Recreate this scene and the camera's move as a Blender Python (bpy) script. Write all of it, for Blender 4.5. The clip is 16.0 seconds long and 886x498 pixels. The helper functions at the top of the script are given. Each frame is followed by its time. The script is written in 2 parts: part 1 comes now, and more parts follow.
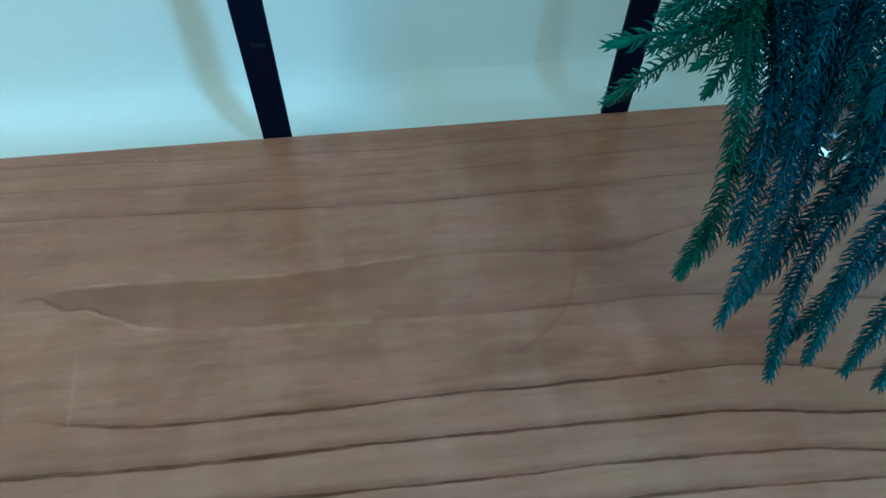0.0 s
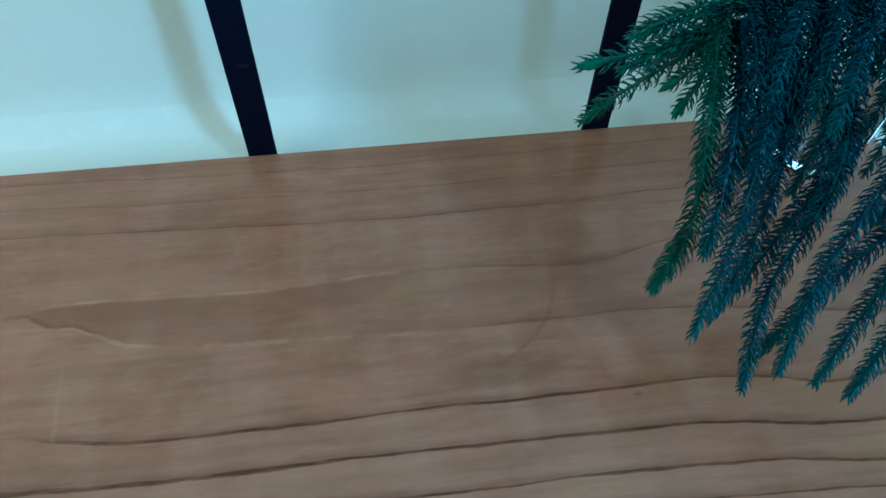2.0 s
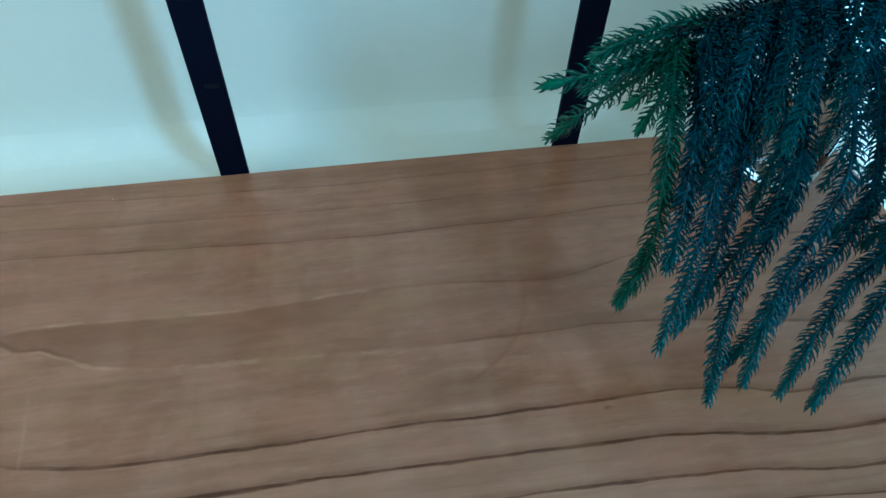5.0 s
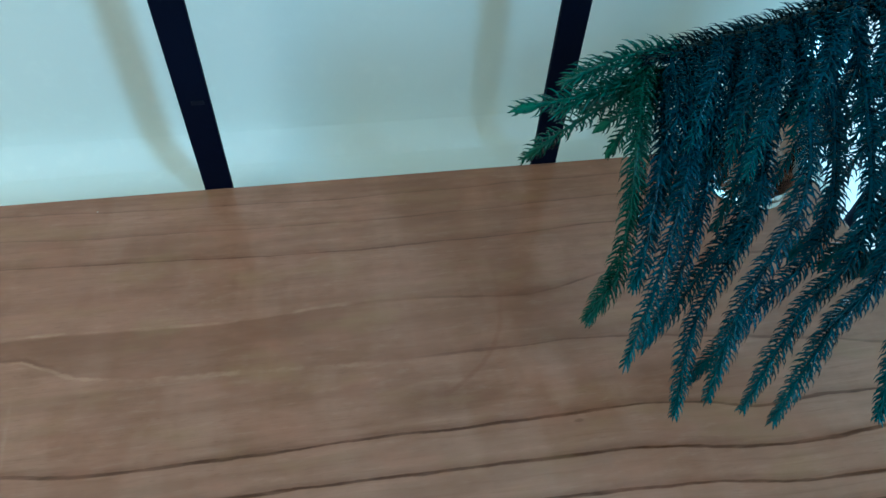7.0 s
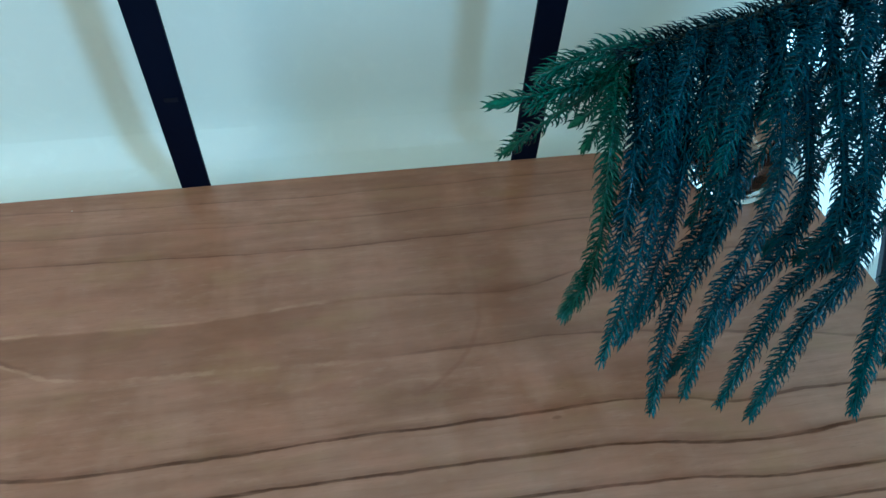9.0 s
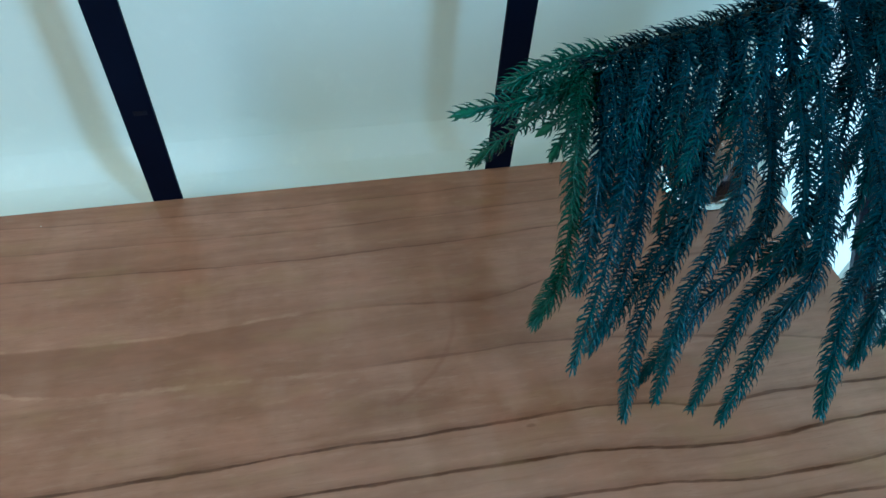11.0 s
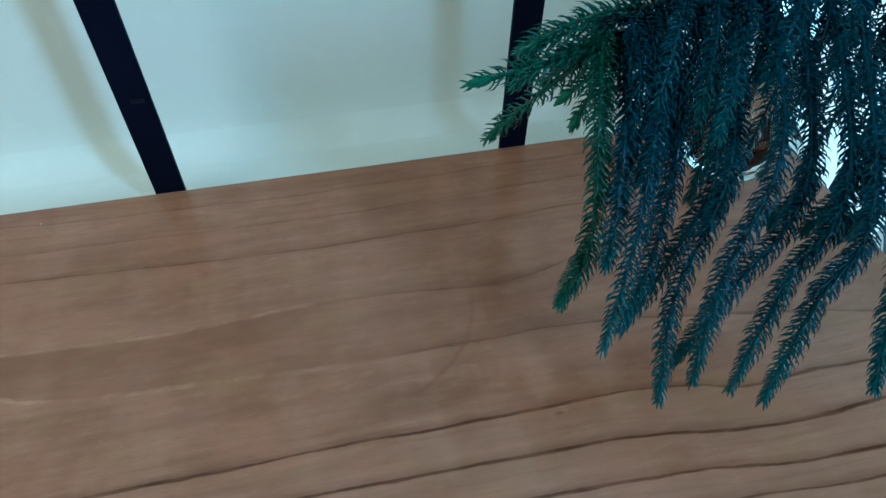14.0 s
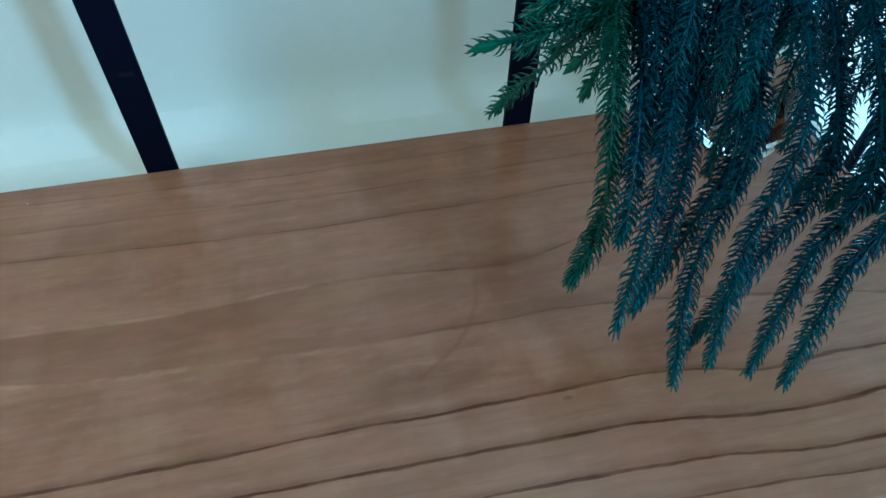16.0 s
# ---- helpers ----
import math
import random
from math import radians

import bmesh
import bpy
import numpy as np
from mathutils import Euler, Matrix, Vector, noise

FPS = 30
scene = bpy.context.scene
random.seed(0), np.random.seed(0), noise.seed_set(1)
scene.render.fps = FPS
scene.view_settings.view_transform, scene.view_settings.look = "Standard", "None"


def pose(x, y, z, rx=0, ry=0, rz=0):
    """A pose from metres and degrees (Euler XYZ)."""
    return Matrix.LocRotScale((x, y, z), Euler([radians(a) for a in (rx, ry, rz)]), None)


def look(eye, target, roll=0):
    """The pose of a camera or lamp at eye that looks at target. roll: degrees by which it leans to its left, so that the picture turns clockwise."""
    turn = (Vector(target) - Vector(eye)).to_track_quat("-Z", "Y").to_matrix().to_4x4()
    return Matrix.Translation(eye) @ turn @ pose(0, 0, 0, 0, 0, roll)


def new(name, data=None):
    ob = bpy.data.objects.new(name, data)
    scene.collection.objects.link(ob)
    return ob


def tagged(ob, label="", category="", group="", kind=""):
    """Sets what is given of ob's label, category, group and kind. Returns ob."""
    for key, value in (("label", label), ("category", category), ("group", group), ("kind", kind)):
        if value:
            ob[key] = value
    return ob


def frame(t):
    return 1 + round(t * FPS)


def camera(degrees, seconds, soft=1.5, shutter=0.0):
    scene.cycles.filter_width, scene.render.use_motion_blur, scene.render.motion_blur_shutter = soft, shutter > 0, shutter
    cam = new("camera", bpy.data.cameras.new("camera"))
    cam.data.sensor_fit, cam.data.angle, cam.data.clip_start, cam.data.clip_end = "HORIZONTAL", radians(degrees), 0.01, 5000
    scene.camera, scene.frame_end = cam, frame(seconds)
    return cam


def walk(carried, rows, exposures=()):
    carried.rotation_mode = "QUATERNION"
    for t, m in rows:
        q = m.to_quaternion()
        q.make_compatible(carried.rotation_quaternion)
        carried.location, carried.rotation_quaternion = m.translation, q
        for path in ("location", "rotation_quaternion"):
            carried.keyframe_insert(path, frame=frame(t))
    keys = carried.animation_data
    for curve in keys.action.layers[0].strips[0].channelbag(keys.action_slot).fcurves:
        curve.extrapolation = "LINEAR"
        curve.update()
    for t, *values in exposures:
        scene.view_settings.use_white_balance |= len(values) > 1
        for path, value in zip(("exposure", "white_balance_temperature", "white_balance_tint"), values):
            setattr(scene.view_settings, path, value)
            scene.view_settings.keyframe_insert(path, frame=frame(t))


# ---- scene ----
cam = camera(67.8, 16.0)
PATH = [
    (0, (-0.004, -0.014, 0.42), (0.173, 1.207, -1.155), 1.3),
    (0.5, (-0.001, -0.015, 0.423), (0.189, 1.211, -1.145), 1.5),
    (1, (-0.001, -0.017, 0.426), (0.18, 1.219, -1.135), 1.0),
    (1.5, (0.004, -0.019, 0.429), (0.193, 1.223, -1.127), 1.1),
    (2, (0.006, -0.018, 0.429), (0.202, 1.227, -1.124), 1.5),
    (2.5, (0.011, -0.021, 0.432), (0.196, 1.232, -1.116), 0.8),
    (3, (0.016, -0.02, 0.433), (0.209, 1.235, -1.112), 0.9),
    (3.5, (0.014, -0.019, 0.432), (0.219, 1.238, -1.11), 1.2),
    (4, (0.015, -0.018, 0.429), (0.243, 1.235, -1.113), 1.6),
    (6.5, (0.02, -0.025, 0.446), (0.291, 1.268, -1.055), 3.2),
    (7, (0.023, -0.027, 0.447), (0.309, 1.262, -1.055), 4.0),
    (7.5, (0.024, -0.027, 0.449), (0.326, 1.264, -1.049), 4.4),
    (8, (0.025, -0.028, 0.449), (0.323, 1.256, -1.055), 4.5),
    (8.5, (0.033, -0.028, 0.447), (0.336, 1.252, -1.059), 4.1),
    (9, (0.036, -0.026, 0.445), (0.342, 1.251, -1.064), 4.3),
    (11.5, (0.05, -0.029, 0.446), (0.403, 1.261, -1.04), 4.6),
    (12, (0.052, -0.03, 0.443), (0.4, 1.256, -1.049), 4.4),
    (12.5, (0.053, -0.025, 0.436), (0.388, 1.241, -1.076), 3.8),
    (13, (0.051, -0.023, 0.43), (0.378, 1.251, -1.077), 3.0),
    (13.5, (0.051, -0.023, 0.427), (0.367, 1.266, -1.069), 1.9),
    (14, (0.047, -0.016, 0.42), (0.36, 1.266, -1.083), 1.5),
    (14.5, (0.046, -0.013, 0.414), (0.359, 1.264, -1.093), 1.6),
    (15, (0.04, -0.01, 0.409), (0.348, 1.259, -1.106), 1.8),
    (15.5, (0.039, -0.007, 0.405), (0.343, 1.264, -1.109), 1.4),
    (16, (0.046, -0.009, 0.398), (0.357, 1.253, -1.121), 1.5),
]
walk(cam, [(t, look(eye, target, roll)) for t, eye, target, roll in PATH],
     exposures=[(0, -.17, 4370, -4), (3.5, -.17, 4620, -1), (7, -.15, 4820, 3), (9, -.12, 4910, 5), (12, -.10, 5020, 7), (16, -.20, 4770, 4)])

# ---- world, lights ----
world = bpy.data.worlds.new("sky")
scene.world = world
world.use_nodes = True
wn = world.node_tree.nodes
sky = wn.new("ShaderNodeTexSky")
sky.sky_type, sky.sun_disc = "NISHITA", False
sky.sun_elevation, sky.sun_rotation = radians(38), radians(140)
world.node_tree.links.new(sky.outputs[0], wn["Background"].inputs[0])
wn["Background"].inputs[1].default_value = 0.12


def area_light(name, eye, target, wide, high, watts, colour):
    """A rectangular area lamp, for daylight through an opening and for the added west fill."""
    lamp = bpy.data.lights.new(name, "AREA")
    lamp.shape, lamp.size, lamp.size_y, lamp.energy, lamp.color = "RECTANGLE", wide, high, watts, colour
    ob = new(name, lamp)
    ob.matrix_world = look(eye, target)
    return ob


area_light("daylight_east", (1.10, -1.0, 0.96), (0.0, 0.3, 0.05), 0.20, 1.10, 20.0, (0.43, 0.77, 1.0))
# warm fill added to brighten the left side, with no source in view
area_light("west_fill", (-1.42, -0.25, 0.85), (-0.3, 0.3, 0.0), 1.2, 1.0, 13.2, (1.0, 0.92, 0.66))
area_light("daylight_door", (0.86, 0.66, -0.25), (0.5, 0.0, 0.0), 0.5, 0.75, 3.5, (0.50, 0.86, 1.0))


# ---- node helpers ----
class Nodes:
    """A material's nodes, with short calls for the usual ones."""

    def __init__(self, name):
        self.mat = bpy.data.materials.new(name)
        self.mat.use_nodes = True
        self.tree = self.mat.node_tree
        self.bsdf = self.tree.nodes["Principled BSDF"]

    def node(self, kind, **inputs):
        n = self.tree.nodes.new("ShaderNode" + kind)
        for key, value in inputs.items():
            self.put(n, key.replace("_", " "), value)
        return n

    def put(self, n, key, value):
        socket = n.inputs[key]
        if isinstance(value, bpy.types.NodeSocket):
            self.tree.links.new(value, socket)
        else:
            socket.default_value = value

    def math(self, op, a, b=0.0, c=0.0, clamp=False):
        n = self.tree.nodes.new("ShaderNodeMath")
        n.operation, n.use_clamp = op, clamp
        for i, v in enumerate((a, b, c)):
            self.put(n, i, v)
        return n.outputs[0]

    def noise(self, vector, scale, detail=4.0, rough=0.55, warp=0.0):
        n = self.node("TexNoise", Scale=scale, Detail=detail, Roughness=rough, Distortion=warp)
        self.put(n, "Vector", vector)
        return n.outputs[0]

    def place(self, scale=(1, 1, 1)):
        c = self.node("TexCoord")
        m = self.node("Mapping")
        self.put(m, "Vector", c.outputs["Object"])
        m.inputs["Scale"].default_value = scale
        return m.outputs[0]

    def span(self, value, a, b, c=0.0, d=1.0, smooth=True):
        n = self.node("MapRange")
        n.interpolation_type = "SMOOTHSTEP" if smooth else "LINEAR"
        for i, v in enumerate((value, a, b, c, d)):
            self.put(n, i, v)
        return n.outputs[0]

    def mix(self, factor, a, b, how="MIX"):
        n = self.tree.nodes.new("ShaderNodeMix")
        n.data_type, n.blend_type = "RGBA", how
        self.put(n, 0, factor)
        for i, v in ((6, a), (7, b)):
            self.put(n, i, v if isinstance(v, bpy.types.NodeSocket) else (*v, 1.0))
        return n.outputs[2]

    def ramp(self, value, stops, how="LINEAR"):
        n = self.tree.nodes.new("ShaderNodeValToRGB")
        n.color_ramp.interpolation = how
        e = n.color_ramp.elements
        e[0].position, e[1].position = stops[0][0], stops[-1][0]
        for p, col in stops[1:-1]:
            e.new(p)
        for i, (p, col) in enumerate(stops):
            e[i].color = (*col, 1.0) if isinstance(col, tuple) else (col, col, col, 1.0)
        self.put(n, 0, value)
        return n.outputs[0]

    def bump(self, height, strength, distance=0.001):
        n = self.node("Bump", Strength=strength, Distance=distance)
        self.put(n, "Height", height)
        self.put(self.bsdf, "Normal", n.outputs[0])

    def done(self, **inputs):
        for key, value in inputs.items():
            if isinstance(value, tuple) and len(value) == 3:
                value = (*value, 1.0)
            self.put(self.bsdf, key.replace("_", " "), value)
        return self.mat


# ---- materials ----
def wood_top():
    """Flat-sawn softwood under satin varnish: broad pale bands, narrow dark growth lines along x, one cathedral figure."""
    n = Nodes("varnished_wood")
    coord = n.node("TexCoord")
    xyz = n.node("SeparateXYZ", Vector=coord.outputs["Object"])
    x, y = xyz.outputs[0], xyz.outputs[1]
    u = n.math("MULTIPLY_ADD", x, 1.0, 0.4)                      # 0..1 along the board
    wob = n.noise(n.place((14, 40, 40)), 1.0, 5.0, 0.6)
    wob = n.math("MULTIPLY", n.math("SUBTRACT", wob, 0.5), 0.006)
    yy = n.math("ADD", y, wob)
    thick = n.span(n.noise(n.place((9, 3, 3)), 1.0, 2.0), 0.3, 0.7, 0.55, 1.25)
    long_grain = n.noise(n.place((5, 170, 40)), 1.0, 6.0, 0.65)
    fine_grain = n.noise(n.place((22, 900, 200)), 1.0, 4.0, 0.6)
    cloud = n.noise(n.place((5, 9, 5)), 1.0, 3.0, 0.5)
    colour = n.mix(n.span(cloud, .28, .74), (0.320, 0.128, 0.066), (0.450, 0.198, 0.113))
    colour = n.mix(n.span(long_grain, 0.42, 0.72, 0.0, 0.24), colour, (0.235, 0.095, 0.042))
    mottle = n.noise(n.place((20, 30, 20)), 1.0, 4.0, 0.6)
    colour = n.mix(n.span(mottle, 0.38, 0.70, 0.0, 0.50), colour, (0.27, 0.108, 0.046))
    glow = n.noise(n.place((24, 8, 20)), 1.0, 3.0, 0.5)
    colour = n.mix(n.span(glow, 0.45, 0.72, 0.0, 0.40), colour, (0.53, 0.262, 0.160))
    fleck = n.noise(n.place((42, 190, 60)), 1.0, 5.0, 0.65)
    colour = n.mix(n.span(fleck, 0.50, 0.72, 0.0, 0.34), colour, (0.22, 0.085, 0.038))
    colour = n.mix(n.span(fleck, 0.48, 0.30, 0.0, 0.30), colour, (0.52, 0.27, 0.165))
    pores = n.noise(n.place((70, 760, 100)), 1.0, 2.0, 0.5)
    colour = n.mix(n.span(pores, 0.64, 0.74, 0.0, 0.35), colour, (0.17, 0.065, 0.030))
    band = n.noise(n.place((3.5, 55, 20)), 1.0, 4.0, 0.6)
    colour = n.mix(n.span(band, 0.42, 0.68, 0.0, 0.50), colour, (0.25, 0.102, 0.050))
    colour = n.mix(n.span(fine_grain, 0.45, 0.75, 0.0, 0.14), colour, (0.23, 0.095, 0.048))

    def line_y(points):
        return n.ramp(u, [(px + 0.4, (py * 2.0)) for px, py in points], "CARDINAL")

    def distance(points):
        return n.math("MULTIPLY_ADD", line_y(points), -0.5, yy)

    pale_front = n.math("MULTIPLY", n.span(yy, .200, .150, 0.0, 1.0), n.span(n.noise(n.place((9, 26, 5)), 1.0, 3.0), .25, .65, .35, 1.0))
    colour = n.mix(n.math("MULTIPLY", pale_front, .22), colour, (0.50, 0.275, 0.175))

    def along(points, rise, low, high, strength, tone):
        """Fine grain that runs beside a growth line, between two depths of the board."""
        nonlocal colour
        v = n.node("CombineXYZ", X=n.math("MULTIPLY", x, 7.0), Y=n.math("MULTIPLY", distance(points), rise), Z=0.0)
        g = n.span(n.noise(v.outputs[0], 1.0, 5.0, .62), .50, .70)
        g = n.math("MULTIPLY", g, n.math("MULTIPLY", n.span(yy, low - .02, low + .02), n.span(yy, high + .02, high - .02)))
        colour = n.mix(n.math("MULTIPLY", g, strength), colour, tone)

    def growth(points, wide, strength, fade=0.004, start=-2.0):
        """A dark late-wood line: crisp on its near side, fading away on the far one."""
        nonlocal colour
        d = distance(points)
        w = n.math("MULTIPLY", thick, wide)
        near = n.span(d, n.math("MULTIPLY", w, -0.75), n.math("MULTIPLY", w, -0.30))
        far = n.span(d, n.math("MULTIPLY", w, 0.10), n.math("MULTIPLY", w, 0.62), 1.0, 0.0)
        halo = n.span(d, 0.0, fade, 0.42, 0.0)
        halo = n.math("MULTIPLY", halo, near)
        m = n.math("MAXIMUM", n.math("MULTIPLY", near, far), halo)
        m = n.math("MULTIPLY", m, n.span(x, start - .04, start + .06))
        streak = n.span(n.noise(n.place((30, 260, 50)), 1.0, 3.0), 0.28, 0.62, 0.68, 1.0)
        colour = n.mix(n.math("MULTIPLY", n.math("MULTIPLY", m, streak), strength), colour, (0.078, 0.019, 0.001))

    NEAR = [(-.256, .161), (-.135, .156), (-.008, .156), (.097, .153), (.157, .152), (.223, .150), (.302, .140), (.369, .138), (.451, .139)]
    BACK = [(-.316, .381), (-.211, .377), (-.081, .370), (.0, .366), (.078, .366), (.158, .367), (.257, .371), (.5, .374)]
    along(NEAR, 230.0, .05, .21, .32, (0.205, 0.078, 0.030))
    along(BACK, 170.0, .34, .48, .34, (0.215, 0.080, 0.032))
    growth([(-.325, .446), (-.2, .440), (-.05, .434), (.1, .433), (.2, .436), (.5, .436)], .0020, .40)
    growth([(-.325, .414), (-.212, .408), (-.101, .404), (.09, .401), (.2, .405), (.5, .41)], .0019, .38)
    growth([(-.316, .381), (-.211, .377), (-.081, .370), (.0, .366), (.078, .366), (.158, .367), (.257, .371), (.5, .374)], .0022, .58, .008)
    growth([(.0, .305), (.096, .304), (.179, .298), (.257, .315), (.36, .318), (.5, .312)], .0030, .52, .012, .05)
    growth([(.0, .249), (.138, .247), (.207, .247), (.314, .235), (.418, .218), (.495, .205)], .0030, .55, .012, .06)
    growth([(-.25, .199), (-.227, .194), (-.174, .186), (-.06, .184), (.034, .1855), (.1, .183), (.236, .184), (.288, .177), (.321, .169), (.39, .172), (.467, .167)], .0031, .97, .008, -.235)
    growth([(-.256, .161), (-.135, .156), (-.008, .156), (.097, .153), (.157, .152), (.223, .150), (.302, .140), (.369, .138), (.394, .140), (.451, .139)], .0034, .97, .009)
    growth([(-.2, .130), (-.08, .128), (.047, .1245), (.149, .124), (.208, .122), (.269, .118), (.313, .111), (.396, .108), (.45, .110)], .0029, .95, .008)
    growth([(-.1, .106), (.159, .101), (.263, .097), (.341, .091), (.413, .087), (.5, .083)], .0026, .84, .008)

    # the cathedral figure: a darker tongue between two edges, pointed at its left end
    top = distance([(-.30, .297), (-.242, .304), (-.183, .303), (-.08, .300), (.005, .305), (.096, .306), (.2, .30)])
    low = distance([(-.30, .296), (-.263, .2965), (-.249, .287), (-.225, .284), (-.2, .271), (-.163, .2595), (-.075, .255), (.0, .250), (.2, .246)])
    jag = n.math("MULTIPLY", n.math("SUBTRACT", n.noise(n.place((55, 90, 40)), 1.0, 4.0, .65), .5), .008)
    top, low = n.math("MULTIPLY_ADD", jag, .4, top), n.math("ADD", low, jag)
    inside = n.math("MULTIPLY", n.span(top, -.0012, .0012, 1.0, 0.0), n.span(low, -.0012, .0012))
    shade = n.math("MULTIPLY", inside, n.span(top, -.040, .0, .50, 1.0))
    shade = n.math("MULTIPLY", shade, n.math("MULTIPLY", n.span(x, -.05, .12, 1.0, 0.25), n.span(x, -.300, -.235)))
    colour = n.mix(n.math("MULTIPLY", shade, .66), colour, (0.225, 0.083, 0.036))
    pale = n.math("MAXIMUM", n.span(n.math("ABSOLUTE", n.math("SUBTRACT", top, .0018)), .0004, .0024, 1.0, 0.0),
                  n.span(n.math("ABSOLUTE", n.math("ADD", low, .0020)), .0005, .0026, 1.0, 0.0))
    pale = n.math("MULTIPLY", pale, n.math("MULTIPLY", n.span(x, -.02, .10, 1.0, 0.0), n.span(x, -.27, -.22)))
    pale = n.math("MULTIPLY", pale, n.span(n.noise(n.place((30, 24, 5)), 1.0), .42, .62))
    colour = n.mix(n.math("MULTIPLY", pale, .33), colour, (0.62, 0.34, 0.19))
    rim = n.span(n.math("ABSOLUTE", n.math("SUBTRACT", low, .0012)), .0004, .0030, 1.0, 0.0)
    rim = n.math("MULTIPLY", rim, n.math("MULTIPLY", n.span(x, -.225, -.19, 1.0, 0.0), n.span(x, -.29, -.255)))
    colour = n.mix(n.math("MULTIPLY", rim, .55), colour, (0.17, 0.062, 0.026))
    # a pale scratch across the grain
    scratch = n.span(n.math("ABSOLUTE", n.math("ADD", n.math("MULTIPLY_ADD", n.math("SUBTRACT", y, .26), .115, x), n.math("MULTIPLY_ADD", wob, 1.0, .230))), .0004, .0022, 1.0, 0.0)
    scratch = n.math("MULTIPLY", scratch, n.math("MULTIPLY", n.span(y, .186, .197), n.span(y, .262, .245)))
    colour = n.mix(n.math("MULTIPLY", scratch, n.span(mottle, .35, .65, .02, .22)), colour, (0.60, 0.36, 0.23))
    # faint rosy and yellowish patches in the varnish
    colour = n.mix(n.span(n.noise(n.place((16, 34, 5)), 1.0, 3.0), .48, .70, 0.0, .30), colour, (0.44, 0.165, 0.088))
    colour = n.mix(n.span(n.noise(n.place((11, 27, 9)), 1.0, 3.0), .50, .72, 0.0, .26), colour, (0.40, 0.215, 0.080))
    # a curved reflection painted into the colour, with a brown stain at its end
    arc_r = n.math("SQRT", n.math("ADD", n.math("POWER", n.math("SUBTRACT", x, .045), 2.0), n.math("POWER", n.math("SUBTRACT", y, .306), 2.0)))
    arc = n.span(n.math("ABSOLUTE", n.math("SUBTRACT", n.math("ADD", arc_r, n.math("MULTIPLY", wob, 1.2)), .1025)), .0006, .0032, 1.0, 0.0)
    arc = n.math("MULTIPLY", arc, n.math("MULTIPLY", n.span(x, .060, .10), n.span(y, .23, .33, 1.0, .0)))
    colour = n.mix(n.math("MULTIPLY", arc, .34), colour, (0.22, 0.070, 0.030))
    sx = n.math("DIVIDE", n.math("SUBTRACT", x, .086), .045)
    sy = n.math("DIVIDE", n.math("SUBTRACT", y, .208), .014)
    stain = n.span(n.math("ADD", n.math("MULTIPLY", sx, sx), n.math("MULTIPLY", sy, sy)), .1, 1.4, 1.0, 0.0)
    stain = n.math("MULTIPLY", stain, n.span(n.noise(n.place((40, 90, 5)), 1.0), .15, .60, .3, 1.0))
    colour = n.mix(n.math("MULTIPLY", stain, .50), colour, (0.150, 0.048, 0.018))
    bx = n.math("DIVIDE", n.math("SUBTRACT", x, .176), .034)
    by = n.math("DIVIDE", n.math("SUBTRACT", yy, .2995), .0055)
    burn = n.span(n.math("ADD", n.math("MULTIPLY", bx, bx), n.math("MULTIPLY", by, by)), .1, 1.4, 1.0, 0.0)
    colour = n.mix(n.math("MULTIPLY", burn, .45), colour, (0.17, 0.058, 0.020))
    # a small dark knot
    kx = n.math("DIVIDE", n.math("SUBTRACT", x, .1805), .0042)
    ky = n.math("DIVIDE", n.math("SUBTRACT", yy, .1775), .0016)
    knot = n.span(n.math("ADD", n.math("MULTIPLY", kx, kx), n.math("MULTIPLY", ky, ky)), .2, 1.3, 1.0, 0.0)
    colour = n.mix(n.math("MULTIPLY", knot, .35), colour, (0.11, 0.04, 0.016))
    # pale specks of dust
    dust = n.node("TexVoronoi", Scale=17.0)
    n.put(dust, "Vector", n.place())
    speck = n.span(dust.outputs["Distance"], .010, .020, 1.0, 0.0)
    colour = n.mix(n.math("MULTIPLY", speck, .6), colour, (0.75, 0.68, 0.55))
    # dark chips in the varnish along the far edge
    chips = n.math("MULTIPLY", n.span(y, .4570, .4590), n.span(n.noise(n.place((26, 2, 2)), 1.0, 3.0, .6), .58, .66))
    colour = n.mix(n.math("MULTIPLY", chips, .8), colour, (0.05, 0.020, 0.010))
    rough = .29
    n.bump(n.math("ADD", n.math("MULTIPLY", fleck, .6), n.math("MULTIPLY", fine_grain, .4)), .09, .0005)
    return n.done(Base_Color=colour, Roughness=rough, Specular_IOR_Level=.34, Coat_Weight=.21, Coat_Roughness=.13)


def plain(name, colour, rough=.5, metal=0.0, vary=.12, scale=30.0, bump=.1, second=None, spec=.5):
    """A painted or metal surface with mottling at two scales and a slight relief."""
    n = Nodes(name)
    big = n.noise(n.place(), scale * .12, 3.0)
    small = n.noise(n.place(), scale * 4.0, 4.0)
    dark = tuple(c * (1 - vary) for c in colour)
    col = n.mix(n.span(big, .3, .7), dark, second or colour)
    col = n.mix(n.span(small, .5, .8, 0.0, .5), col, tuple(min(1.0, c * (1 + vary * .5)) for c in colour))
    n.bump(small, bump, .0005)
    return n.done(Base_Color=col, Roughness=n.span(big, .3, .7, rough * .85, min(1.0, rough * 1.15)), Metallic=metal, Specular_IOR_Level=spec)


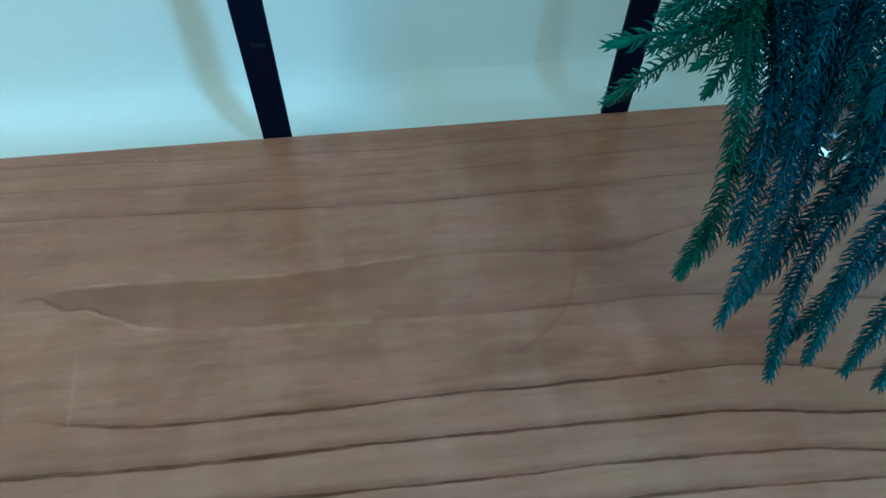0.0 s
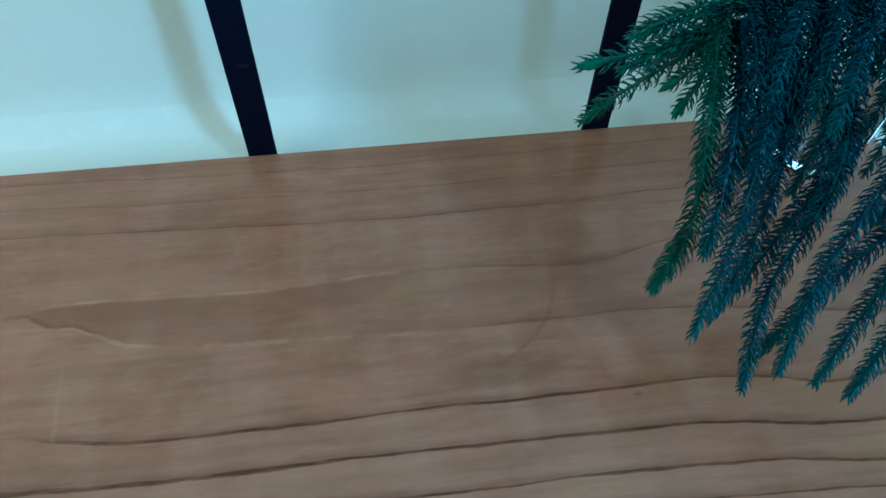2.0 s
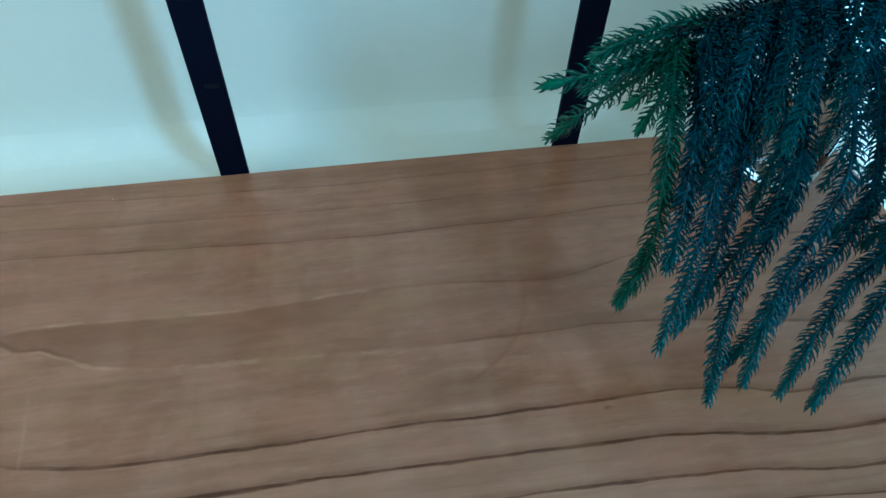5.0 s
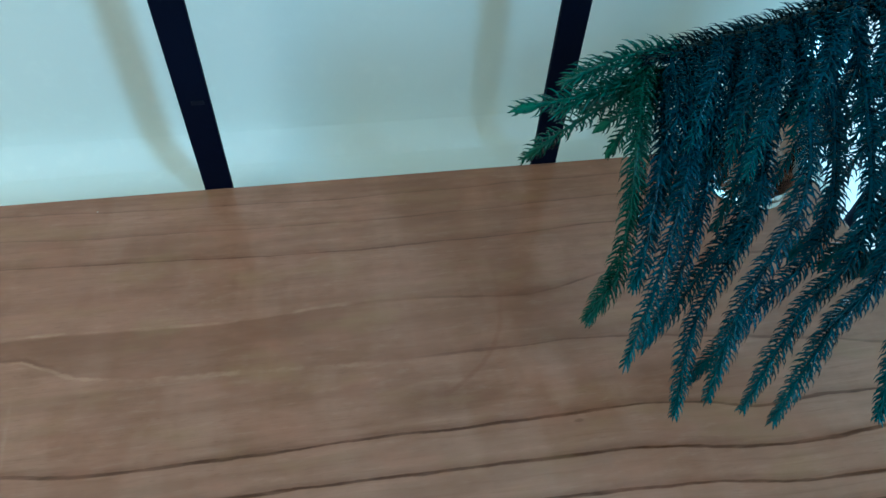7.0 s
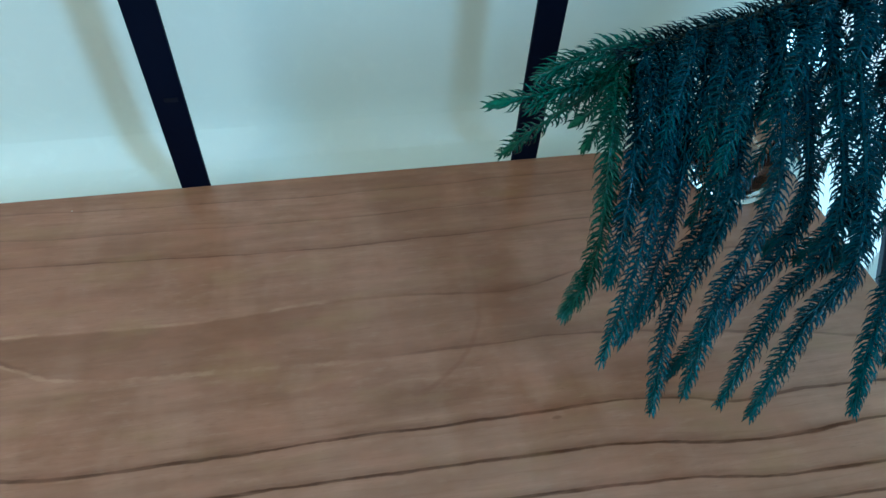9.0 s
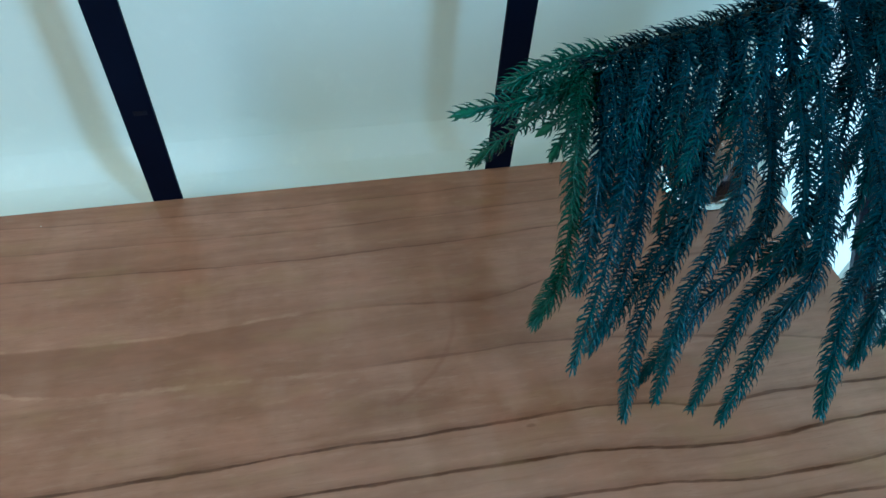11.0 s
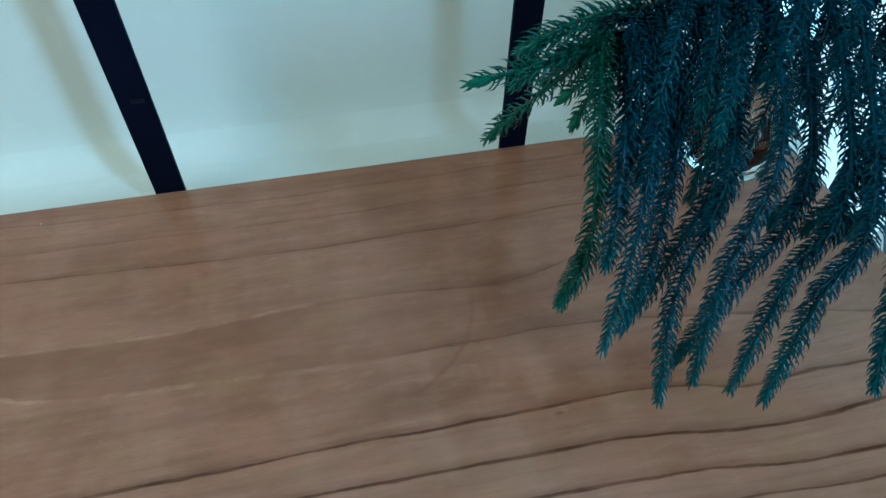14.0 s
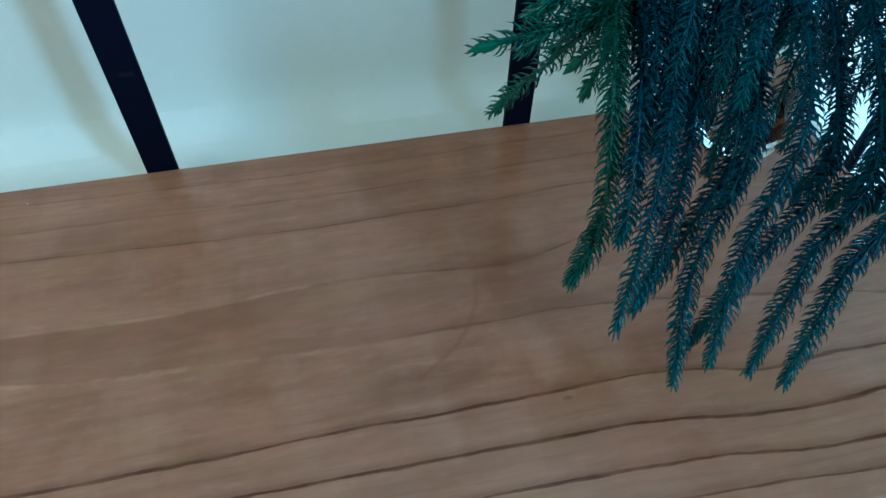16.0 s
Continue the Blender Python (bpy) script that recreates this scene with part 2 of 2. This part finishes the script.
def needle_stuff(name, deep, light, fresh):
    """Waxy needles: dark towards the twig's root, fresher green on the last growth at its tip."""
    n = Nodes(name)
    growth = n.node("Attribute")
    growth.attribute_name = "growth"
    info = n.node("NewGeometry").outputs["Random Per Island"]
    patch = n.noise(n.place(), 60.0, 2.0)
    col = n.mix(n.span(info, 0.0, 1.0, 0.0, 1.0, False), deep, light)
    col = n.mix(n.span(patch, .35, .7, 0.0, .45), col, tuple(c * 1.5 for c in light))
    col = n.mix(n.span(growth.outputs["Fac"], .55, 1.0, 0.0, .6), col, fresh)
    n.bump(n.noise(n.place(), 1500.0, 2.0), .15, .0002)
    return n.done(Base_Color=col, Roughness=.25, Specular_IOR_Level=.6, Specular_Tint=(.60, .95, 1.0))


WOOD = wood_top()
STEEL = plain("black_steel", (.0020, .0042, .0150), .60, 0.0, .3, 40, .06, spec=.08)
WALL = plain("cream_plaster", (.86, .87, .76), .8, 0.0, .06, 14, .03)
CEILING = plain("ceiling_paint", (.82, .82, .80), .9)
FLOOR = plain("pale_floor", (.55, .54, .50), .5, 0.0, .1, 12)
PALER_STEEL = plain("paler_steel", (.0065, .0085, .018), .5, 0.0, .5, 400, .2, spec=.2)
MATT = plain("matt_black_steel", (.003, .005, .012), .7, 0.0, .3, 40, .05, spec=.08)
BARK = plain("green_bark", (.020, .026, .014), .7, 0.0, .35, 200, .4)
YOUNG = needle_stuff("young_needles", (.003, .034, .020), (.008, .070, .040), (.010, .082, .040))
NEEDLES = needle_stuff("needles", (.0006, .007, .016), (.0015, .048, .074), (.003, .090, .082))
# needles on the stems: near-black, the frond's inner shade put into their colour
SHADED = needle_stuff("shaded_needles", (.0005, .004, .007), (.0010, .018, .026), (.001, .02, .03))
SPRIG = needle_stuff("sprig_needles", (.005, .050, .032), (.012, .095, .060), (.014, .105, .058))
BUD = plain("bud_green", (.020, .150, .080), .5, 0.0, .3, 300, .2, spec=.2)
GLASS = Nodes("clear_glass").done(Base_Color=(.95, .99, .98), Roughness=.02, Transmission_Weight=1.0, IOR=1.48)
OUT = Nodes("hazy_daylight")
OUT_COL = OUT.mix(OUT.span(OUT.noise(OUT.place(), 1.2, 3.0), .3, .7), (.62, .95, .95), (.82, 1.0, .98))
OUTSIDE = OUT.done(Base_Color=(.5, .5, .5), Emission_Color=OUT_COL, Emission_Strength=1.05)


# ---- mesh helpers ----
def part(name, bm, material, parent=None, label="", smooth=False):
    mesh = bpy.data.meshes.new(name)
    bm.normal_update()
    bm.to_mesh(mesh)
    bm.free()
    mesh.materials.append(material)
    if smooth:
        mesh.polygons.foreach_set("use_smooth", [True] * len(mesh.polygons))
    ob = new(name, mesh)
    if parent:
        ob.parent = parent
    if label:
        ob["label"] = label
    return ob


def box(x0, x1, y0, y1, z0, z1, bevel=0.0, segments=2):
    bm = bmesh.new()
    bmesh.ops.create_cube(bm, size=1.0, matrix=Matrix.LocRotScale(((x0 + x1) / 2, (y0 + y1) / 2, (z0 + z1) / 2), None, (x1 - x0, y1 - y0, z1 - z0)))
    if bevel:
        bmesh.ops.bevel(bm, geom=bm.edges[:], offset=bevel, segments=segments, profile=.5, affect="EDGES")
    return bm


def tube(bm, line, radii, sides=8):
    """A closed tube along a line of points, with a radius at each."""
    rings, side = [], None
    for i, p in enumerate(line):
        a = (line[min(i + 1, len(line) - 1)] - line[max(i - 1, 0)]).normalized()
        if side is None:
            side = a.orthogonal().normalized()
        side = (side - a * side.dot(a)).normalized()
        up = a.cross(side)
        rings.append([bm.verts.new(p + radii[i] * (side * math.cos(k * math.tau / sides) + up * math.sin(k * math.tau / sides))) for k in range(sides)])
    for r, s in zip(rings, rings[1:]):
        for k in range(sides):
            bm.faces.new((r[k], r[(k + 1) % sides], s[(k + 1) % sides], s[k]))
    bm.faces.new(rings[0][::-1])
    bm.faces.new(rings[-1])


def spline(points, count):
    """Points on a smooth line through the given ones."""
    p = [Vector(q) for q in points]
    p = [2 * p[0] - p[1], *p, 2 * p[-1] - p[-2]]
    out = []
    for k in range(count):
        s = k / (count - 1) * (len(p) - 3)
        i = min(int(s), len(p) - 4)
        f = s - i
        a, b, c, d = p[i:i + 4]
        out.append(.5 * (2 * b + (c - a) * f + (2 * a - 5 * b + 4 * c - d) * f * f + (3 * b - a - 3 * c + d) * f ** 3))
    return out


def lathe(profile, sides=64):
    """A closed body of revolution about z from (radius, height) pairs."""
    bm = bmesh.new()
    rings = []
    for r, z in profile:
        if r < 1e-6:
            rings.append([bm.verts.new((0, 0, z))])
        else:
            rings.append([bm.verts.new((r * math.cos(k * math.tau / sides), r * math.sin(k * math.tau / sides), z)) for k in range(sides)])
    for a, b in zip(rings, rings[1:]):
        for k in range(sides):
            j = (k + 1) % sides
            if len(a) == 1:
                bm.faces.new((a[0], b[j], b[k]))
            elif len(b) == 1:
                bm.faces.new((a[k], a[j], b[0]))
            else:
                bm.faces.new((a[k], a[j], b[j], b[k]))
    bmesh.ops.recalc_face_normals(bm, faces=bm.faces[:])
    return bm


# ---- the room ----
LEDGE_Z, WALL_Y, FLOOR_Z, TOP_Z = -0.023, 0.543, -0.76, 2.00
tagged(part("floor", box(-1.60, 1.30, -2.4, 0.70, FLOOR_Z - .1, FLOOR_Z), FLOOR), "pale plain floor under the table", "floor", kind="structure")
# ceiling and south wall are unseen, added to bounce light through the room
tagged(part("ceiling", box(-1.60, 1.30, -2.4, 0.70, TOP_Z, TOP_Z + .1), CEILING), "unseen white ceiling added to bounce light", "ceiling", kind="structure")
north = new("wall_north")
part("wall_piece", box(-1.60, 0.545, WALL_Y, 0.70, FLOOR_Z, TOP_Z), WALL, north)
# unseen piece added over the opening to keep glare off table and foliage
part("wall_piece", box(0.545, 1.30, WALL_Y, 0.70, 0.17, TOP_Z), WALL, north)
tagged(north, "cream plastered wall behind the black bars, with an unseen piece added over its opening", "wall", kind="structure")
tagged(part("wall_south", box(-1.60, 1.30, -2.5, -2.4, FLOOR_Z, TOP_Z), WALL), "cream plastered wall", "wall", kind="structure")
# unseen wall, its opening added only to hold the west fill lamp
west = tagged(new("wall_west"), "unseen cream plastered wall with an opening made for the added fill lamp", "wall", kind="structure")
for a, b, c, d in ((-2.4, -.85, FLOOR_Z, TOP_Z), (.35, .70, FLOOR_Z, TOP_Z), (-.85, .35, FLOOR_Z, .35), (-.85, .35, 1.35, TOP_Z)):
    part("wall_piece", box(-1.60, -1.46, a, b, c, d), WALL, west)
east = tagged(new("wall_east"), "cream plastered wall with a window opening", "wall", kind="structure")
for a, b, c, d in ((-2.4, -1.3, FLOOR_Z, TOP_Z), (-.7, .70, FLOOR_Z, TOP_Z), (-1.3, -.7, FLOOR_Z, .30), (-1.3, -.7, 1.65, TOP_Z)):
    part("wall_piece", box(1.16, 1.30, a, b, c, d), WALL, east)
ledge = tagged(new("window_ledge"), "white painted ledge with an added fillet for a soft bright edge to the wall", "ledge", kind="structure")
part("ledge_slab", box(-1.46, 0.545, 0.40, WALL_Y, LEDGE_Z - .05, LEDGE_Z, .002), WALL, ledge)
# added fillet: its shape makes the soft bright edge between wall and ledge
bm = bmesh.new()
R = .025
COVE = [bm.verts.new((x, .43, LEDGE_Z + .0003)) for x in (-1.46, .545)]
COVE += [bm.verts.new((x, WALL_Y - .0003 - R + R * (.45 * math.sin(k * math.pi / 48) + .55 * k / 24), LEDGE_Z + .0003 + R * (.45 * (1 - math.cos(k * math.pi / 48)) + .55 * k / 24))) for k in range(25) for x in (-1.46, .545)]
COVE += [bm.verts.new((x, WALL_Y - .0003, LEDGE_Z + R + .03)) for x in (-1.46, .545)]
for k in range(26):
    bm.faces.new((COVE[2 * k], COVE[2 * k + 1], COVE[2 * k + 3], COVE[2 * k + 2]))
for k in (0, 1):
    bm.faces.new([bm.verts.new(v.co) for v in COVE[k::2]] + [bm.verts.new((COVE[k].co.x, WALL_Y - .0005, LEDGE_Z + .0005))])
part("cove", bm, WALL, ledge, smooth=True)
bm = box(0.0, 4.6, 2.9, 2.92, FLOOR_Z - .1, 3.4)
# the ground sheet glows too, in place of ground lit by the sky
bmesh.ops.create_cube(bm, size=1.0, matrix=Matrix.LocRotScale((2.3, 1.81, FLOOR_Z - .14), None, (4.6, 2.18, .02)))
tagged(part("backdrop", bm, OUTSIDE), "glowing backdrop and glowing ground sheet standing for bright daylight outside the opening", "backdrop", kind="structure")

# ---- the table ----
table = tagged(new("wooden_table"), "varnished brown wooden table top with dark grain lines", "table")
part("tabletop", box(-1.1, 0.504, 0.073, 0.46, -.0225, 0.0, .0012, 2), WOOD, table)
for x in (-1.03, .41):
    for y in (.10, .41):
        part("leg", box(x, x + .026, y, y + .026, FLOOR_Z, -.0225, .001, 1), STEEL, table, "square black steel leg")

# ---- the bars behind the table ----
for x0 in (-.106, .218):
    bar = part("steel_bar", box(x0, x0 + .026, .4605, .4650, LEDGE_Z, TOP_Z, .0006, 1), STEEL)
    if x0 < 0:
        # a small paler raised patch on this bar
        part("pale_mark", box(x0 + .010, x0 + .021, .4599, .4606, .0968, .1010, .00034, 2), PALER_STEEL, bar, "small paler raised mark")
    tagged(bar, "upright flat black steel bar at the table's back edge", "bar", group="steel bars")

# ---- the vase ----
vase = tagged(new("glass_vase"), "clear round glass vase with a thick base on the table", "vase")
vase.location = (.425, .402, .0005)
part("vessel", lathe([(0, 0), (.034, 0), (.0385, .002), (.040, .007), (.0405, .03), (.040, .165), (.0395, .168), (.0375, .168), (.037, .165), (.0372, .016), (.034, .011), (0, .0095)]), GLASS, vase, smooth=True)

# ---- the pine branch ----
branch = tagged(new("pine_branch"), "dark green drooping branch with curved needles, standing in the glass vase", "branch")
rng = random.Random(7)
AXIS = spline([(.428, .405, .02), (.43, .395, .17), (.420, .355, .245), (.371, .325, .245), (.331, .321, .239), (.292, .316, .232), (.257, .318, .222), (.222, .312, .217)], 57)
RIGHT = spline([(.425, .372, .225), (.460, .352, .262), (.510, .335, .280), (.570, .300, .285), (.630, .250, .270)], 33)


def add_needles(verts, faces, ages, line, length, step, close=1.0, fat=1.0):
    """Tapered needles set in a spiral round a twig, leaving it steeply and hooking towards its tip."""
    total = sum((b - a).length for a, b in zip(line, line[1:]))
    count = int(total / step)
    turn = rng.random() * math.tau
    for k in range(count):
        s = k / count * (len(line) - 1)
        i = min(int(s), len(line) - 2)
        p = line[i].lerp(line[i + 1], s - i)
        a = (line[i + 1] - line[i]).normalized()
        side = a.orthogonal().normalized()
        turn += 2.39996
        ang = turn + rng.uniform(-.25, .25)
        out = (side * math.cos(ang) + a.cross(side) * math.sin(ang)).normalized()
        end = k / count
        tip = max(0.0, end - .82) / .18
        size = length * rng.uniform(.78, 1.14) * (1.0 - .42 * tip)
        lean = rng.uniform(.18, .55) * close + .9 * tip
        curl = rng.uniform(.10, .34)
        d1 = (out + a * lean).normalized()
        d2 = (out * .85 + a * (.70 + .5 * lean) + Vector((0, 0, .10))).normalized()
        d3 = (out * curl + a + Vector((0, 0, .12))).normalized()
        w = a.cross(out).normalized()
        up = w.cross(d1)
        thick = .00062 * fat * rng.uniform(.85, 1.15)
        q0 = p + out * .0006
        q1 = p + d1 * size * .40
        q2 = q1 + d2 * size * .34
        q3 = q2 + d3 * size * .32
        v = len(verts)
        for q, r in ((q0, .85), (q1, 1.0), (q2, .82)):
            verts.extend((q + w * thick * r, q - w * thick * r * .5 + up * thick * r * .8, q - w * thick * r * .5 - up * thick * r * .8))
        verts.append(q3)
        ages.extend([end] * 10)
        for j in (0, 3):
            for m in range(3):
                m2 = (m + 1) % 3
                faces.append((v + j + m, v + j + m2, v + j + 3 + m2, v + j + 3 + m))
        for m in range(3):
            faces.append((v + 6 + m, v + 6 + (m + 1) % 3, v + 9))


def needles(parent, line, material, length, step, close=1.0, fat=1.0, name="needles", aged=True):
    verts, faces, ages = [], [], []
    add_needles(verts, faces, ages, line, length, step, close, fat)
    mesh = bpy.data.meshes.new(name)
    mesh.from_pydata(verts, [], faces)
    mesh.materials.append(material)
    mesh.polygons.foreach_set("use_smooth", [True] * len(mesh.polygons))
    mesh.attributes.new("growth", "FLOAT", "POINT").data.foreach_set("value", ages if aged else [0.0] * len(ages))
    ob = new(name, mesh)
    ob.parent = parent
    return tagged(ob, kind="stuff")


LINES = []


def twig(points, young=False, length=.0117, step=.00052, close=1.0):
    LINES.append(points)
    count = max(8, int(sum((Vector(b) - Vector(a)).length for a, b in zip(points, points[1:])) / .009))
    line = spline(points, count)
    bm = bmesh.new()
    bud = .0017 if young else 0.0
    tube(bm, line, [.0017 - .0010 * k / (count - 1) + bud * max(0.0, 1 - abs(k / (count - 1) - .9) * 8) for k in range(count)], 6)
    look_of = (SPRIG if close > 1.1 else YOUNG) if young else NEEDLES
    stalk = part("branchlet", bm, look_of, branch, smooth=True)
    needles(stalk, line, look_of, length, step, close, 1.3 if close > 1.1 else 1.18)
    return stalk


def bud(stalk, a, b, radius):
    """A closed shoot of clasping young needles: a ribbed spindle from a to b."""
    a, b = Vector(a), Vector(b)
    way = (b - a).normalized()
    side = way.orthogonal().normalized()
    up = way.cross(side)
    bm = bmesh.new()
    rings = []
    for k, r in enumerate((.35, .75, .97, 1.0, .90, .68, .38, .10)):
        at = a.lerp(b, k / 7)
        rings.append([bm.verts.new(at + radius * r * (1.0 if m % 2 else .80) * (side * math.cos(m * math.tau / 14 + k * .16) + .72 * up * math.sin(m * math.tau / 14 + k * .16))) for m in range(14)])
    for r, s in zip(rings, rings[1:]):
        for m in range(14):
            bm.faces.new((r[m], r[(m + 1) % 14], s[(m + 1) % 14], s[m]))
    bm.faces.new(rings[0][::-1])
    bm.faces.new(rings[-1])
    part("bud", bm, BUD, stalk, "pale green closed bud", smooth=True)


bm = bmesh.new()
tube(bm, AXIS, [.0042 - .0026 * k / (len(AXIS) - 1) for k in range(len(AXIS))], 10)
stem = part("stem", bm, BARK, branch, "green-brown woody stem", smooth=True)
needles(stem, AXIS[20:], SHADED, .0148, .00036, fat=1.1, aged=False)
bm = bmesh.new()
tube(bm, RIGHT, [.003 - .0015 * k / (len(RIGHT) - 1) for k in range(len(RIGHT))], 8)
side_stem = part("side_stem", bm, BARK, branch, smooth=True)
needles(side_stem, RIGHT[3:], SHADED, .0148, .00040, fat=1.1, aged=False)

# the long hanging branchlets: root on the stem, bend, hang, tip
twig([(.222, .312, .212), (.206, .262, .184), (.199, .226, .124), (.177, .206, .090)], True, .0130, .00040)
twig([(.250, .316, .212), (.238, .257, .190), (.218, .211, .140), (.197, .177, .075)])
twig([(.236, .314, .206), (.222, .262, .186), (.209, .222, .146), (.201, .206, .120)])
twig([(.268, .316, .217), (.252, .250, .178), (.236, .214, .124), (.214, .190, .078)])
twig([(.285, .316, .222), (.271, .233, .170), (.251, .213, .120), (.215, .191, .070)])
twig([(.305, .316, .228), (.272, .222, .172), (.244, .190, .100), (.234, .154, .038)])
twig([(.325, .320, .233), (.290, .213, .194), (.262, .181, .125), (.254, .156, .052)])
twig([(.345, .321, .238), (.311, .206, .172), (.277, .184, .110), (.247, .171, .052)])
twig([(.365, .324, .242), (.322, .192, .183), (.300, .173, .120), (.280, .149, .044)])
twig([(.385, .330, .244), (.327, .177, .183), (.311, .158, .120), (.296, .137, .045)])
twig([(.415, .350, .245), (.368, .190, .195), (.341, .148, .150), (.328, .110, .095)])
twig([(.430, .350, .250), (.392, .190, .190), (.374, .155, .140), (.366, .136, .100)])
twig([(.500, .340, .276), (.447, .212, .215), (.418, .172, .150), (.400, .150, .095)])
twig([(.530, .325, .282), (.480, .205, .220), (.450, .165, .150), (.430, .145, .100)])
twig([(.560, .305, .285), (.510, .195, .225), (.480, .155, .165), (.458, .130, .110)])
twig([(0.442, 0.330, 0.224), (0.396, 0.270, 0.208), (0.369, 0.230, 0.178), (0.350, 0.190, 0.150)])
twig([(0.456, 0.320, 0.211), (0.419, 0.260, 0.191), (0.390, 0.220, 0.170)])
twig([(0.453, 0.290, 0.203), (0.416, 0.230, 0.168), (0.399, 0.190, 0.131)])
for k in range(6):
    at = 23 + int(k / 6 * 25)
    root = AXIS[at]
    drop = rng.uniform(.55, .85)
    tip = root + Vector((-.075 + .0012 * (56 - at) + rng.uniform(-.01, .01), -.125 + rng.uniform(-.02, .03), -.16)) * drop
    mid = root.lerp(tip, .45) + Vector((rng.uniform(.0, .01), -.012, .030))
    twig([root, mid, tip], length=.0110, step=.00055)
# a second layer close behind the long ones
for points in LINES[1:7:4] + LINES[7:15]:
    p = [Vector(q) for q in points]
    away = Vector((rng.uniform(.010, .018), .018, .006))
    twig([p[0], p[1] + away * .5, p[1].lerp(p[2], rng.uniform(.7, 1.0)) + away], length=.0112, step=.00055)
# the young sprigs at the stem's end
bud(twig([(.222, .312, .201), (.205, .309, .200), (.180, .308, .195), (.139, .310, .186)], True, .0130, .00070, 1.2), (.155, .309, .1895), (.136, .310, .185), .0036)
bud(twig([(.224, .312, .200), (.207, .316, .182), (.186, .345, .132), (.170, .357, .101)], True, .0126, .00070, 1.2), (.180, .350, .120), (.168, .358, .098), .0044)
bud(twig([(.226, .310, .200), (.216, .306, .184), (.203, .311, .166)], True, .0100, .00070, 1.2), (.208, .309, .173), (.199, .313, .159), .0046)
bud(twig([(.224, .308, .198), (.217, .301, .174), (.210, .301, .151)], True, .0100, .00070, 1.2), (.212, .301, .160), (.208, .301, .145), .0046)

twig([(.232, .314, .216), (.205, .318, .210), (.178, .321, .198)], True, .0130, .00070, 1.2)
twig([(.230, .315, .203), (.212, .322, .190), (.196, .330, .166)], True, .0126, .00070, 1.2)
twig([(.246, .317, .220), (.224, .318, .2200), (.198, .318, .213), (.172, .317, .199)], True, .0130, .00070, 1.2)
twig([(.238, .315, .208), (.216, .311, .2065), (.190, .308, .197), (.166, .306, .184)], True, .0126, .00070, 1.2)
twig([(.236, .315, .207), (.222, .290, .196), (.211, .262, .168), (.207, .240, .140)], True)
twig([(.240, .316, .208), (.230, .285, .200), (.222, .250, .172), (.216, .228, .136)])
for k in range(5):
    root = AXIS[44 + 2 * k]
    tip = root + Vector((-.030 + rng.uniform(-.006, .006), -.085, -.085)) * rng.uniform(.7, 1.0)
    mid = root.lerp(tip, .5) + Vector((.004, -.006, .020))
    twig([root, mid, tip], length=.0112, step=.0005)
# the row on the stem's far side, dark behind the rest
for k in range(6):
    root = AXIS[19 + int(k / 6 * 26)]
    tip = root + Vector((-.045 + rng.uniform(-.012, .012), -.030 + rng.uniform(-.03, .03), -.105)) * rng.uniform(.6, 1.0)
    mid = root.lerp(tip, .45) + Vector((rng.uniform(.0, .01), .014, .022))
    twig([root, mid, tip], length=.0122, step=.00065)
# shorter branchlets that fill the frond
for k in range(7):
    root = AXIS[24 + int(k / 7 * 24)]
    reach = rng.uniform(.35, .78)
    sag = rng.uniform(.4, .9)
    tip = root + Vector((-.055 + rng.uniform(-.012, .02), -.115 + rng.uniform(-.03, .03), -.095 * sag)) * reach
    mid = root.lerp(tip, .5) + Vector((rng.uniform(.0, .012), 0, .018))
    twig([root, mid, tip], length=.0112, step=.00058)
for k in range(42):
    root = RIGHT[3 + int(k / 42 * 29)]
    drop = rng.uniform(.4, 1.0)
    tip = root + Vector((-.105 + rng.uniform(-.015, .015), -.150 + rng.uniform(-.03, .05), -.150 + rng.uniform(-.03, .03))) * drop
    mid = root.lerp(tip, .45) + Vector((rng.uniform(.0, .01), -.012, .026))
    twig([root, mid, tip], length=.0112, step=.00058)

# ---- beside the table ----
rail = tagged(new("steel_rail"), "flat black steel rail on two posts beside the table", "rail")
bm = box(-.013, .013, 0.0, 0.95, -.006, .006, .001, 1)
bmesh.ops.transform(bm, matrix=pose(.523, .197, -.1, 0, 0, -39.4), verts=bm.verts[:])
part("top_bar", bm, MATT, rail)
for x, y in ((.568, .2518), (.871, .620)):
    bm = bmesh.new()
    tube(bm, [Vector((x, y, FLOOR_Z)), Vector((x, y, -.107))], [.009, .009], 10)
    part("post", bm, MATT, rail, smooth=True)
